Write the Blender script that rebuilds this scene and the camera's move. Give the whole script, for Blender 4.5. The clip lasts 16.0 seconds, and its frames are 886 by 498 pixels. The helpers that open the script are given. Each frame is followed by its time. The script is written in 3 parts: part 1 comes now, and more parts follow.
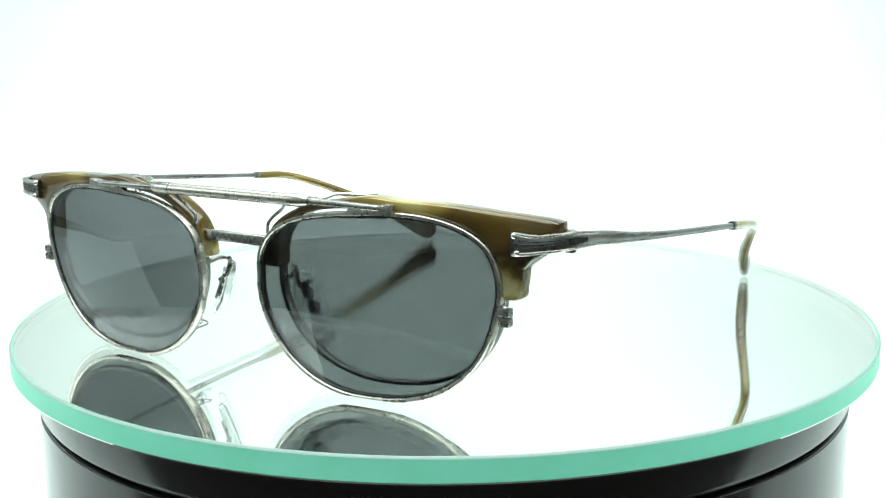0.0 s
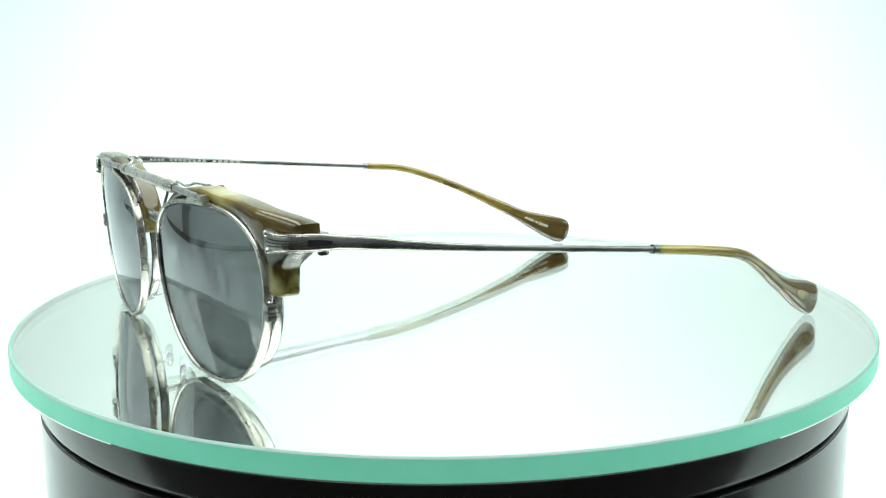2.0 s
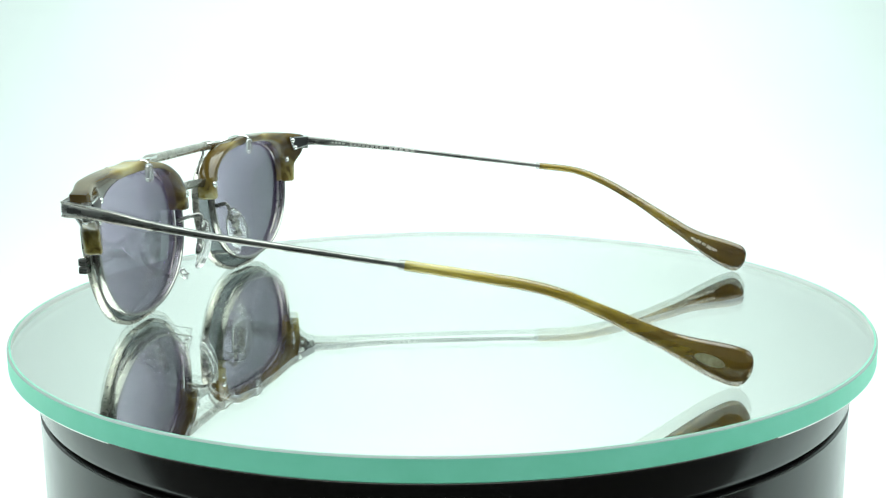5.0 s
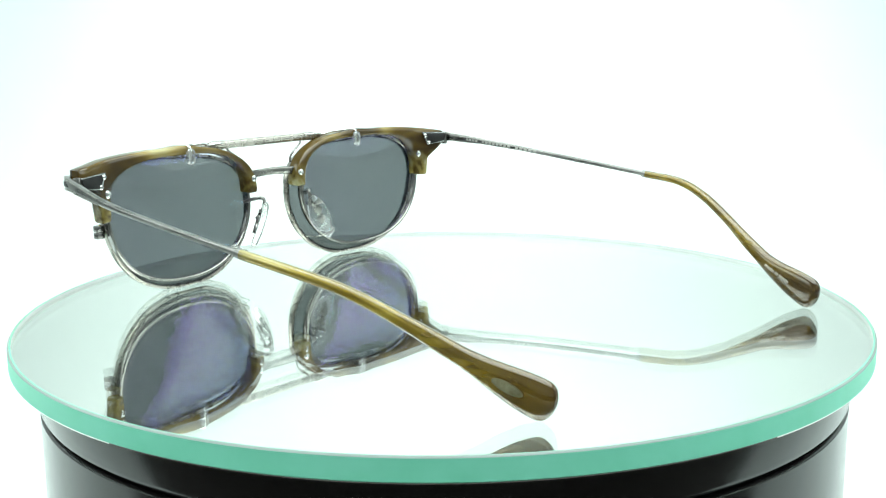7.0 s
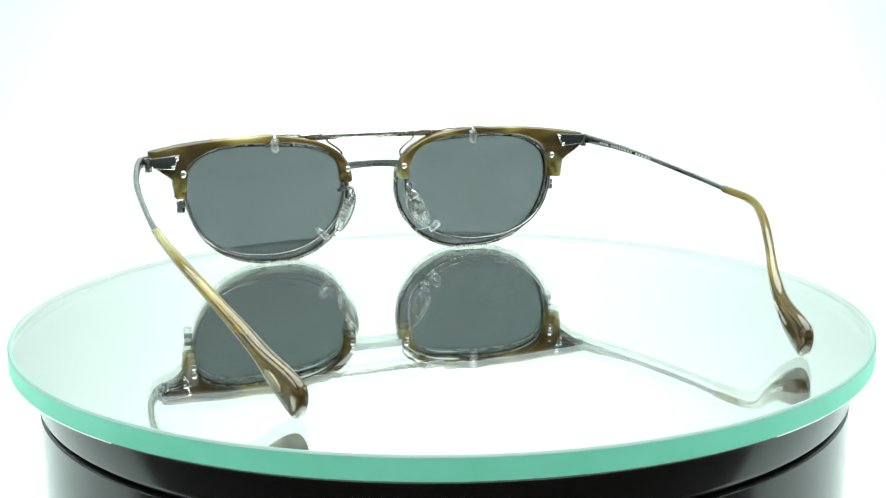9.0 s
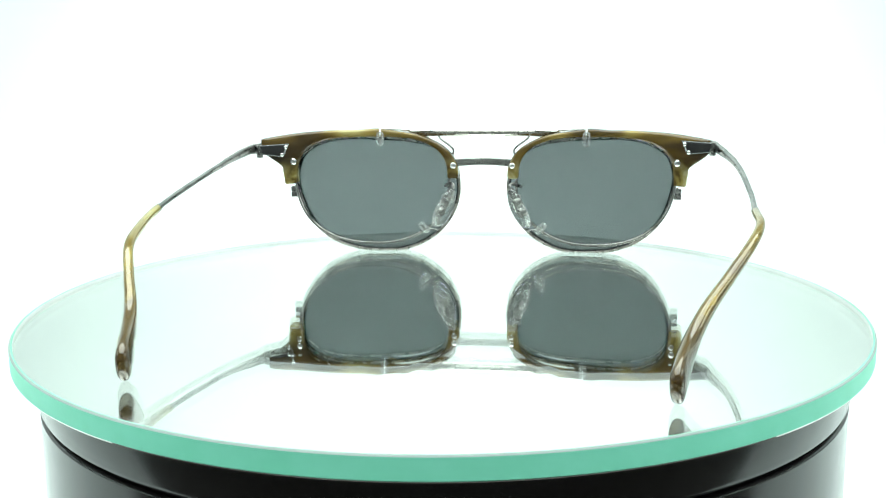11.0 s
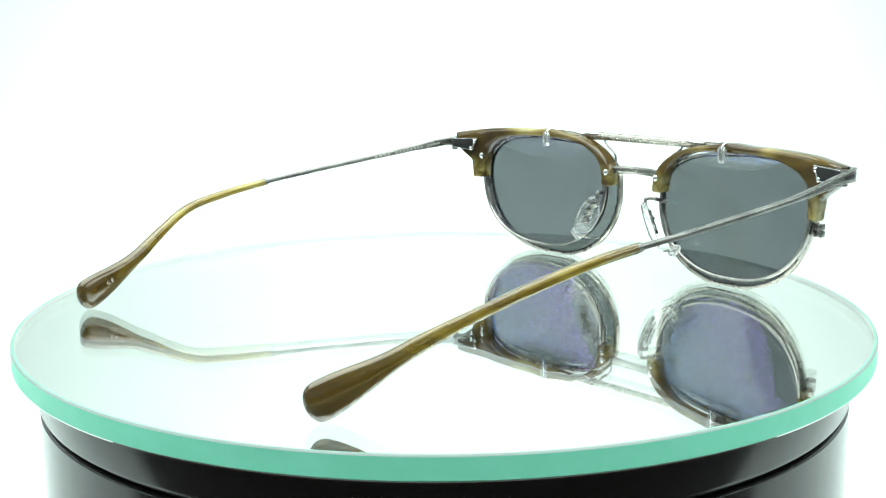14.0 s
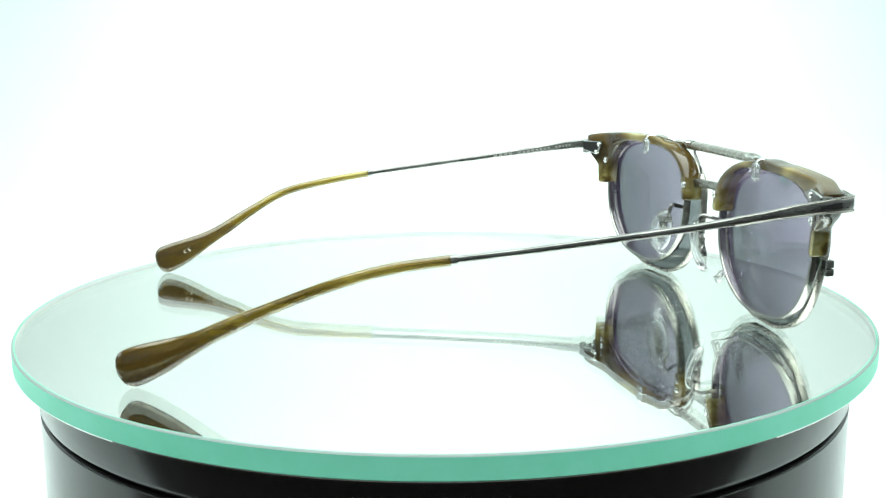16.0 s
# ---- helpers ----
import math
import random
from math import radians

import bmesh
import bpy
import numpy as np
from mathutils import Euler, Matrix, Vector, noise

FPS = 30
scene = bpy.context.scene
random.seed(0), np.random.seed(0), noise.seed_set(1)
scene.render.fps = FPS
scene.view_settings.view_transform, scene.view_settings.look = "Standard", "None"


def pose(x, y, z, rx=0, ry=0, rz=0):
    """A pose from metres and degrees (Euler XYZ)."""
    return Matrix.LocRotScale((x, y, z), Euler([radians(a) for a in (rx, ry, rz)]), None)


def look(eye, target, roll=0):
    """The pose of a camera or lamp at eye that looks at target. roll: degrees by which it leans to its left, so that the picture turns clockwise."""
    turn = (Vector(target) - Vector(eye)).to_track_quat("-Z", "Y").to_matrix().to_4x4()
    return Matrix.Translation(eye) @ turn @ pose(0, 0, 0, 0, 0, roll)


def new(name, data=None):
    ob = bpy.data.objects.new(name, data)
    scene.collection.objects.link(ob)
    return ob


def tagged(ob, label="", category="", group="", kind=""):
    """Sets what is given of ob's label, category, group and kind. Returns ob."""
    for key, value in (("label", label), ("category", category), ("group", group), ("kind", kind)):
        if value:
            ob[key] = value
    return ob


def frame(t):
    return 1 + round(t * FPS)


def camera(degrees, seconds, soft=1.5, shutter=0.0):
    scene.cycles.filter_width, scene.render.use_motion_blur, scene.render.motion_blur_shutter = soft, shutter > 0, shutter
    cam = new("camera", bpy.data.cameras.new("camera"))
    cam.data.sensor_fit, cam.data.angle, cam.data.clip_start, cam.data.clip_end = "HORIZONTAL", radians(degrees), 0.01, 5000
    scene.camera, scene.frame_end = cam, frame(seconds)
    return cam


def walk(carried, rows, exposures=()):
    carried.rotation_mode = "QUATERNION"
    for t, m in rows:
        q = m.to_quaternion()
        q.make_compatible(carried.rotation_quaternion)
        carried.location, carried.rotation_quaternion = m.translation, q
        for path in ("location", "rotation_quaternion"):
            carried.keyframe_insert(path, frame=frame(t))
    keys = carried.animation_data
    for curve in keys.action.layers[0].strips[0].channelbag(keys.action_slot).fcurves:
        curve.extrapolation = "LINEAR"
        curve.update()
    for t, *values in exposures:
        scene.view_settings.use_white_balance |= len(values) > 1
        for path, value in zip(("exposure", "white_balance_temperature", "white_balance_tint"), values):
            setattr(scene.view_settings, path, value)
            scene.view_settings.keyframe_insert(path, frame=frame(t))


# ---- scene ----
# The camera stands still and looks slightly down on the turntable; the axis of the turntable is x = y = 0,
# the top of the glass plate is z = 0.
cam = camera(43.76, 16.0, soft=1.25)
EYE = (0.0, -0.2640, 0.0653)
AIM = (EYE[0] - 0.000294, EYE[1] + 0.98137, EYE[2] - 0.19214)
walk(cam, [(0.0, look(EYE, AIM, -0.469)), (16.0, look(EYE, AIM, -0.469))],
     exposures=[(0.0, 0.02), (2.0, -0.10), (3.5, -0.27), (4.2, -0.29), (6.3, -0.14), (8.0, -0.02), (10.0, 0.02), (12.5, 0.05), (14.5, 0.0), (16.0, -0.11)])

MM = 0.001
FLOOR_Z = -0.085          # table top under the turntable
PLATE_R = 0.100           # glass plate
PLATE_T = 0.0047
HEADING = -10.204         # how the glasses stand on the plate
FOOT = Vector((-0.01543, -0.05969, 0.0))


def turn_at(t):
    """Degrees by which the turntable has turned at t seconds."""
    return -21.246 - 14.0892 * t - 0.0061 * (t - 8.0) ** 2


# ------------------------------------------------------------------ light
def make_light():
    world = bpy.data.worlds.new("room")
    scene.world = world
    world.use_nodes = True
    bg = world.node_tree.nodes["Background"]
    bg.inputs[0].default_value = (0.80, 0.90, 1.0, 1)
    bg.inputs[1].default_value = 0.25
    # one large panel overhead and a soft box on each side of the table
    for name, eye, aim, sx, sy, watts in (
        ("light_panel_top", (0.0, -0.05, 0.66), (0.0, -0.05, 0.0), 1.10, 0.98, 17.4),
        ("light_panel_west", (-0.70, -0.07, 0.32), (0.0, -0.07, 0.28), 0.42, 0.28, 1.3),
        ("light_panel_east", (0.70, -0.07, 0.32), (0.0, -0.07, 0.28), 0.42, 0.28, 1.3),
    ):
        data = bpy.data.lights.new(name, "AREA")
        data.shape, data.size, data.size_y, data.energy = "RECTANGLE", sx, sy, watts
        data.color = (0.89, 1.0, 0.962)
        lamp = new(name, data)
        lamp.matrix_world = look(eye, aim)


make_light()


# ------------------------------------------------------------------ materials
def nodes_of(name):
    m = bpy.data.materials.new(name)
    m.use_nodes = True
    nt = m.node_tree
    return m, nt, nt.nodes["Principled BSDF"], nt.nodes["Material Output"]


def link(nt, a, b):
    nt.links.new(a, b)


def noise_node(nt, scale, detail=4.0, rough=0.55, distort=0.0, stretch=None):
    tc = nt.nodes.new("ShaderNodeTexCoord")
    mp = nt.nodes.new("ShaderNodeMapping")
    if stretch:
        mp.inputs["Scale"].default_value = stretch
    n = nt.nodes.new("ShaderNodeTexNoise")
    n.inputs["Scale"].default_value = scale
    n.inputs["Detail"].default_value = detail
    n.inputs["Roughness"].default_value = rough
    n.inputs["Distortion"].default_value = distort
    link(nt, tc.outputs["Object"], mp.inputs[0])
    link(nt, mp.outputs[0], n.inputs[0])
    return n


def ramp(nt, src, stops):
    r = nt.nodes.new("ShaderNodeValToRGB")
    e = r.color_ramp.elements
    e[0].position, e[0].color = stops[0][0], (*stops[0][1], 1)
    e[1].position, e[1].color = stops[-1][0], (*stops[-1][1], 1)
    for pos, col in stops[1:-1]:
        k = e.new(pos)
        k.color = (*col, 1)
    link(nt, src, r.inputs[0])
    return r


def bump(nt, bsdf, src, strength, dist):
    b = nt.nodes.new("ShaderNodeBump")
    b.inputs["Strength"].default_value = strength
    b.inputs["Distance"].default_value = dist
    link(nt, src, b.inputs["Height"])
    link(nt, b.outputs[0], bsdf.inputs["Normal"])


def metal(name, dark, light, rough, scale=900.0, stretch=(1, 0.08, 1)):
    m, nt, b, out = nodes_of(name)
    n = noise_node(nt, scale, 5, 0.6, 0, stretch)
    n2 = noise_node(nt, 160.0, 3)
    add = nt.nodes.new("ShaderNodeMath")
    add.operation = "MULTIPLY_ADD"
    link(nt, n.outputs[0], add.inputs[0])
    add.inputs[1].default_value = 0.5
    half = nt.nodes.new("ShaderNodeMath")
    half.operation = "MULTIPLY"
    half.inputs[1].default_value = 0.5
    link(nt, n2.outputs[0], half.inputs[0])
    link(nt, half.outputs[0], add.inputs[2])
    r = ramp(nt, add.outputs[0], [(0.35, dark), (0.65, light)])
    link(nt, r.outputs[0], b.inputs["Base Color"])
    b.inputs["Metallic"].default_value = 1.0
    rr = nt.nodes.new("ShaderNodeMapRange")
    rr.inputs["To Min"].default_value = rough * 0.85
    rr.inputs["To Max"].default_value = rough * 1.2
    link(nt, n.outputs[0], rr.inputs[0])
    link(nt, rr.outputs[0], b.inputs["Roughness"])
    bump(nt, b, n.outputs[0], 0.02, 0.000002)
    return m


def acetate_material():
    """Olive tortoiseshell acetate: dark brown clouds with amber and cream streaks, polished."""
    m, nt, b, out = nodes_of("olive_tortoiseshell_acetate")
    n = noise_node(nt, 44.0, 2, 0.45, 0.5, (0.8, 0.6, 1.5))
    # an amber band crosses the sheet above the outer half of each lens
    tc = nt.nodes.new("ShaderNodeTexCoord")
    sep = nt.nodes.new("ShaderNodeSeparateXYZ")
    link(nt, tc.outputs["Object"], sep.inputs[0])
    ax = nt.nodes.new("ShaderNodeMath")
    ax.operation = "ABSOLUTE"
    link(nt, sep.outputs["X"], ax.inputs[0])
    off = nt.nodes.new("ShaderNodeMath")
    off.operation = "SUBTRACT"
    link(nt, ax.outputs[0], off.inputs[0])
    off.inputs[1].default_value = 0.040
    dist = nt.nodes.new("ShaderNodeMath")
    dist.operation = "ABSOLUTE"
    link(nt, off.outputs[0], dist.inputs[0])
    band = nt.nodes.new("ShaderNodeMapRange")
    band.inputs["From Min"].default_value = 0.013
    band.inputs["From Max"].default_value = 0.002
    band.inputs["To Max"].default_value = 0.13
    link(nt, dist.outputs[0], band.inputs[0])
    tint = nt.nodes.new("ShaderNodeMath")
    link(nt, n.outputs[0], tint.inputs[0])
    link(nt, band.outputs[0], tint.inputs[1])
    r = ramp(nt, tint.outputs[0], [(0.34, (0.026, 0.016, 0.005)), (0.48, (0.070, 0.040, 0.008)), (0.60, (0.155, 0.096, 0.016)),
                                (0.70, (0.36, 0.26, 0.06)), (0.80, (0.56, 0.48, 0.19))])
    # the sheet is laid so that the lower ends of the browline are honey coloured
    low = nt.nodes.new("ShaderNodeMapRange")
    low.inputs["From Min"].default_value = 0.0290
    low.inputs["From Max"].default_value = 0.0220
    link(nt, sep.outputs["Z"], low.inputs[0])
    cloud = noise_node(nt, 240.0, 3, 0.5, 0.4)
    cr = ramp(nt, cloud.outputs[0], [(0.36, (0.10, 0.065, 0.012)), (0.5, (0.36, 0.28, 0.07)), (0.66, (0.66, 0.60, 0.30))])
    honey = nt.nodes.new("ShaderNodeMixRGB")
    link(nt, low.outputs[0], honey.inputs[0])
    link(nt, r.outputs[0], honey.inputs[1])
    link(nt, cr.outputs[0], honey.inputs[2])
    r = honey
    fine = noise_node(nt, 700.0, 3, 0.6, 0, (0.3, 0.1, 1))
    mix = nt.nodes.new("ShaderNodeMixRGB")
    mix.blend_type = "MULTIPLY"
    mix.inputs[0].default_value = 0.25
    link(nt, r.outputs[0], mix.inputs[1])
    link(nt, fine.outputs[0], mix.inputs[2])
    link(nt, mix.outputs[0], b.inputs["Base Color"])
    b.inputs["Roughness"].default_value = 0.10
    b.inputs["IOR"].default_value = 1.5
    b.inputs["Coat Weight"].default_value = 0.5
    b.inputs["Coat Roughness"].default_value = 0.05
    tl = nt.nodes.new("ShaderNodeBsdfTranslucent")
    link(nt, mix.outputs[0], tl.inputs[0])
    ms = nt.nodes.new("ShaderNodeMixShader")
    ms.inputs[0].default_value = 0.28
    link(nt, b.outputs[0], ms.inputs[1])
    link(nt, tl.outputs[0], ms.inputs[2])
    link(nt, ms.outputs[0], out.inputs[0])
    return m


def tip_material():
    """Temple tips: the same acetate drawn out in long streaks."""
    m, nt, b, out = nodes_of("olive_streaked_acetate")
    n = noise_node(nt, 300.0, 3, 0.5, 0.2, (0.40, 0.020, 0.55))
    tc = nt.nodes.new("ShaderNodeTexCoord")
    sep = nt.nodes.new("ShaderNodeSeparateXYZ")
    link(nt, tc.outputs["Object"], sep.inputs[0])
    # the sheet runs from honey at the joint to dark brown at the paddle
    run = nt.nodes.new("ShaderNodeMapRange")
    run.inputs["From Min"].default_value = 0.080
    run.inputs["From Max"].default_value = 0.132
    run.inputs["To Min"].default_value = 0.12
    run.inputs["To Max"].default_value = -0.14
    link(nt, sep.outputs["Y"], run.inputs[0])
    add = nt.nodes.new("ShaderNodeMath")
    add.operation = "MULTIPLY_ADD"
    link(nt, n.outputs[0], add.inputs[0])
    add.inputs[1].default_value = 0.85
    link(nt, run.outputs[0], add.inputs[2])
    r = ramp(nt, add.outputs[0], [(0.16, (0.070, 0.036, 0.005)), (0.32, (0.155, 0.090, 0.012)), (0.45, (0.30, 0.205, 0.026)), (0.57, (0.46, 0.35, 0.062)), (0.70, (0.62, 0.53, 0.18))])
    link(nt, r.outputs[0], b.inputs["Base Color"])
    b.inputs["Roughness"].default_value = 0.10
    b.inputs["IOR"].default_value = 1.49
    b.inputs["Transmission Weight"].default_value = 0.55
    b.inputs["Coat Weight"].default_value = 0.9
    b.inputs["Coat Roughness"].default_value = 0.04
    tl = nt.nodes.new("ShaderNodeBsdfTranslucent")
    link(nt, r.outputs[0], tl.inputs[0])
    ms = nt.nodes.new("ShaderNodeMixShader")
    ms.inputs[0].default_value = 0.15
    link(nt, b.outputs[0], ms.inputs[1])
    link(nt, tl.outputs[0], ms.inputs[2])
    link(nt, ms.outputs[0], out.inputs[0])
    return m


def pane_material(name, tint, gloss, ior, rough=0.01):
    """Thin lens: what passes is tinted, the rest is mirrored by Fresnel."""
    m, nt, b, out = nodes_of(name)
    nt.nodes.remove(b)
    tr = nt.nodes.new("ShaderNodeBsdfTransparent")
    tr.inputs[0].default_value = (*tint, 1)
    gl = nt.nodes.new("ShaderNodeBsdfGlossy")
    gl.inputs["Roughness"].default_value = rough
    # mirrored share: f0 face on, rising steeply at grazing angles, the same on both sides of the pane
    f0 = ((ior - 1) / (ior + 1)) ** 2
    lw = nt.nodes.new("ShaderNodeLayerWeight")
    lw.inputs["Blend"].default_value = 0.5
    pw = nt.nodes.new("ShaderNodeMath")
    pw.operation = "POWER"
    link(nt, lw.outputs["Facing"], pw.inputs[0])
    pw.inputs[1].default_value = 4.6
    fr = nt.nodes.new("ShaderNodeMath")
    fr.operation = "MULTIPLY_ADD"
    link(nt, pw.outputs[0], fr.inputs[0])
    fr.inputs[1].default_value = 1 - f0
    fr.inputs[2].default_value = f0
    # the thin film of a coated lens shifts from green through violet to white as the view flattens
    film = [(0.0, (0.20, 0.62, 0.48)), (0.14, (0.10, 0.50, 0.60)), (0.30, (0.40, 0.22, 0.85)), (0.52, (0.72, 0.50, 0.86)), (0.85, (0.97, 0.94, 1.0))]
    gc = ramp(nt, lw.outputs["Facing"], film if gloss is None else [(0.0, gloss), (0.9, (0.97, 0.97, 1.0))])
    link(nt, gc.outputs[0], gl.inputs["Color"])
    ms = nt.nodes.new("ShaderNodeMixShader")
    link(nt, fr.outputs[0], ms.inputs[0])
    link(nt, tr.outputs[0], ms.inputs[1])
    link(nt, gl.outputs[0], ms.inputs[2])
    link(nt, ms.outputs[0], out.inputs[0])
    return m


def clear_material(name, ior, rough, color=(1, 1, 1), clear=1.0):
    m, nt, b, out = nodes_of(name)
    b.inputs["Base Color"].default_value = (*color, 1)
    b.inputs["Transmission Weight"].default_value = clear
    b.inputs["IOR"].default_value = ior
    b.inputs["Roughness"].default_value = rough
    return m


def plate_glass_material():
    m, nt, b, out = nodes_of("clear_float_glass")
    b.inputs["Base Color"].default_value = (0.991, 1.0, 0.996, 1)
    b.inputs["Transmission Weight"].default_value = 1.0
    b.inputs["IOR"].default_value = 1.52
    b.inputs["Roughness"].default_value = 0.0
    return m


def mirror_material():
    m, nt, b, out = nodes_of("silvered_mirror")
    n = noise_node(nt, 30.0, 3)
    r = ramp(nt, n.outputs[0], [(0.3, (0.845, 0.867, 0.835)), (0.7, (0.87, 0.887, 0.855))])
    link(nt, r.outputs[0], b.inputs["Base Color"])
    b.inputs["Metallic"].default_value = 1.0
    b.inputs["Roughness"].default_value = 0.006
    return m


def green_edge_material():
    m, nt, b, out = nodes_of("green_glass_edge")
    n = noise_node(nt, 120.0, 4)
    r = ramp(nt, n.outputs[0], [(0.3, (0.25, 0.84, 0.60)), (0.7, (0.29, 0.88, 0.66))])
    link(nt, r.outputs[0], b.inputs["Base Color"])
    b.inputs["Roughness"].default_value = 0.45
    b.inputs["Specular IOR Level"].default_value = 0.3
    return m


def black_gloss_material():
    m, nt, b, out = nodes_of("black_glossy_plastic")
    n = noise_node(nt, 300.0, 3)
    r = ramp(nt, n.outputs[0], [(0.3, (0.004, 0.0035, 0.0035)), (0.7, (0.007, 0.006, 0.006))])
    link(nt, r.outputs[0], b.inputs["Base Color"])
    rr = nt.nodes.new("ShaderNodeMapRange")
    rr.inputs["To Min"].default_value = 0.12
    rr.inputs["To Max"].default_value = 0.24
    link(nt, n.outputs[0], rr.inputs[0])
    link(nt, rr.outputs[0], b.inputs["Roughness"])
    return m


def paper_material(name, a, c, rough=0.85):
    m, nt, b, out = nodes_of(name)
    n = noise_node(nt, 7.0, 4)
    r = ramp(nt, n.outputs[0], [(0.3, a), (0.7, c)])
    link(nt, r.outputs[0], b.inputs["Base Color"])
    b.inputs["Roughness"].default_value = rough
    b.inputs["Specular IOR Level"].default_value = 0.15
    f = noise_node(nt, 900.0, 3)
    bump(nt, b, f.outputs[0], 0.08, 0.0001)
    return m


def plain_material(name, color, rough=0.5, metallic=0.0):
    m, nt, b, out = nodes_of(name)
    b.inputs["Base Color"].default_value = (*color, 1)
    b.inputs["Roughness"].default_value = rough
    b.inputs["Metallic"].default_value = metallic
    return m


SILVER = metal("brushed_antique_silver", (0.38, 0.362, 0.325), (0.45, 0.43, 0.388), 0.27, 420.0, (1, 0.5, 1))
PEWTER = metal("dark_antique_pewter", (0.16, 0.16, 0.153), (0.32, 0.315, 0.30), 0.27, 700.0, (1, 0.05, 1))
EYEWIRE = metal("worn_grey_silver", (0.27, 0.265, 0.25), (0.40, 0.39, 0.37), 0.20, 420.0, (1, 0.5, 1))
BRIDGE = metal("worn_pewter_bridge", (0.20, 0.20, 0.185), (0.42, 0.41, 0.38), 0.26, 500.0, (0.4, 1, 1))
STEEL = metal("bright_polished_steel", (0.62, 0.63, 0.62), (0.78, 0.78, 0.76), 0.14)
ACETATE = acetate_material()
TIP = tip_material()
DARK_LENS = pane_material("grey_green_sun_lens", (0.368, 0.384, 0.386), (0.93, 0.97, 1.0), 1.42)
CLEAR_LENS = pane_material("coated_clear_lens", (0.97, 0.97, 0.975), None, 1.36)
SILICONE = clear_material("clear_silicone", 1.43, 0.05, (0.97, 0.99, 0.98), 0.94)
SLEEVE = clear_material("clear_plastic_tube", 1.49, 0.05, (0.96, 0.98, 0.97), 0.84)
GLASS = plate_glass_material()
MIRROR = mirror_material()
EDGE = green_edge_material()
BEVEL = paper_material("pale_ground_glass", (0.23, 0.30, 0.275), (0.29, 0.36, 0.335), 0.35)
# white of the rim's inner face stands in for backdrop light through the glass
PALE = paper_material("white_as_backdrop_light", (0.90, 0.94, 0.925), (0.93, 0.96, 0.945), 0.5)
BLACK = black_gloss_material()
WHITE = paper_material("white_backdrop_paper", (0.755, 0.815, 0.803), (0.785, 0.845, 0.833))
FABRIC = paper_material("white_tent_fabric", (0.84, 0.87, 0.87), (0.88, 0.90, 0.90))
GREY = paper_material("grey_room_wall", (0.27, 0.29, 0.29), (0.34, 0.36, 0.36))
DARKTABLE = paper_material("dark_table_top", (0.030, 0.028, 0.026), (0.045, 0.042, 0.040), 0.5)
INK = plain_material("silver_print", (0.75, 0.74, 0.68), 0.4)
DULLINK = plain_material("dull_silver_print", (0.48, 0.48, 0.45), 0.5)
LENS_EDGE = plain_material("dark_tinted_lens_edge", (0.012, 0.013, 0.014), 0.25)
RECESS = plain_material("blackened_recess", (0.03, 0.03, 0.03), 0.4, 0.6)
DUST = plain_material("grey_dust", (0.27, 0.29, 0.29), 0.9)


# ------------------------------------------------------------------ mesh helpers
def finish(bm, material, name, smooth=True):
    bmesh.ops.recalc_face_normals(bm, faces=bm.faces)
    me = bpy.data.meshes.new(name)
    bm.to_mesh(me)
    bm.free()
    me.materials.append(material)
    if smooth:
        for f in me.polygons:
            f.use_smooth = True
        me.set_sharp_from_angle(angle=radians(38))
    return me


def part(name, bm, material, parent, label="", smooth=True):
    ob = new(name, finish(bm, material, name, smooth))
    ob.parent = parent
    if label:
        ob["label"] = label
    return ob


def spline(points, n):
    """Catmull-Rom through a few control points, n steps a span, evened."""
    P = [Vector(q) for q in points]
    P = [P[0] * 2 - P[1]] + P + [P[-1] * 2 - P[-2]]
    out = []
    for i in range(1, len(P) - 2):
        for k in range(n):
            u = k / n
            a, b, c, d = P[i - 1], P[i], P[i + 1], P[i + 2]
            out.append(0.5 * ((2 * b) + (c - a) * u + (2 * a - 5 * b + 4 * c - d) * u * u + (3 * b - a - 3 * c + d) * u ** 3))
    out.append(P[-2].copy())
    return out


def sweep(bm, path, size, closed=False, sides=10, power=2.0, up=(0, 0, 1), dome=True):
    """A tube with a rounded section along a path. size(u) gives the half height and half width at u = 0..1."""
    rings, N = [], len(path)
    up = Vector(up)
    for i, p in enumerate(path):
        a = path[(i - 1) % N] if closed or i else path[0]
        b = path[(i + 1) % N] if closed or i < N - 1 else path[-1]
        t = (b - a).normalized()
        side = t.cross(up)
        if side.length < 1e-6:
            side = t.cross(Vector((1, 0, 0)))
        side.normalize()
        nrm = side.cross(t).normalized()
        h, w = size(i / (N - 1))
        ring = []
        for k in range(sides):
            f = 2 * math.pi * (k + 0.5) / sides
            c, s = math.cos(f), math.sin(f)
            c = math.copysign(abs(c) ** (2 / power), c)
            s = math.copysign(abs(s) ** (2 / power), s)
            ring.append(bm.verts.new(p + side * (c * w) + nrm * (s * h)))
        rings.append(ring)
    for i in range(N if closed else N - 1):
        r, q = rings[i], rings[(i + 1) % N]
        for k in range(sides):
            bm.faces.new((r[k], r[(k + 1) % sides], q[(k + 1) % sides], q[k]))
    if not closed:
        bm.faces.new(rings[0][::-1])
        bm.faces.new(rings[-1])
    return rings


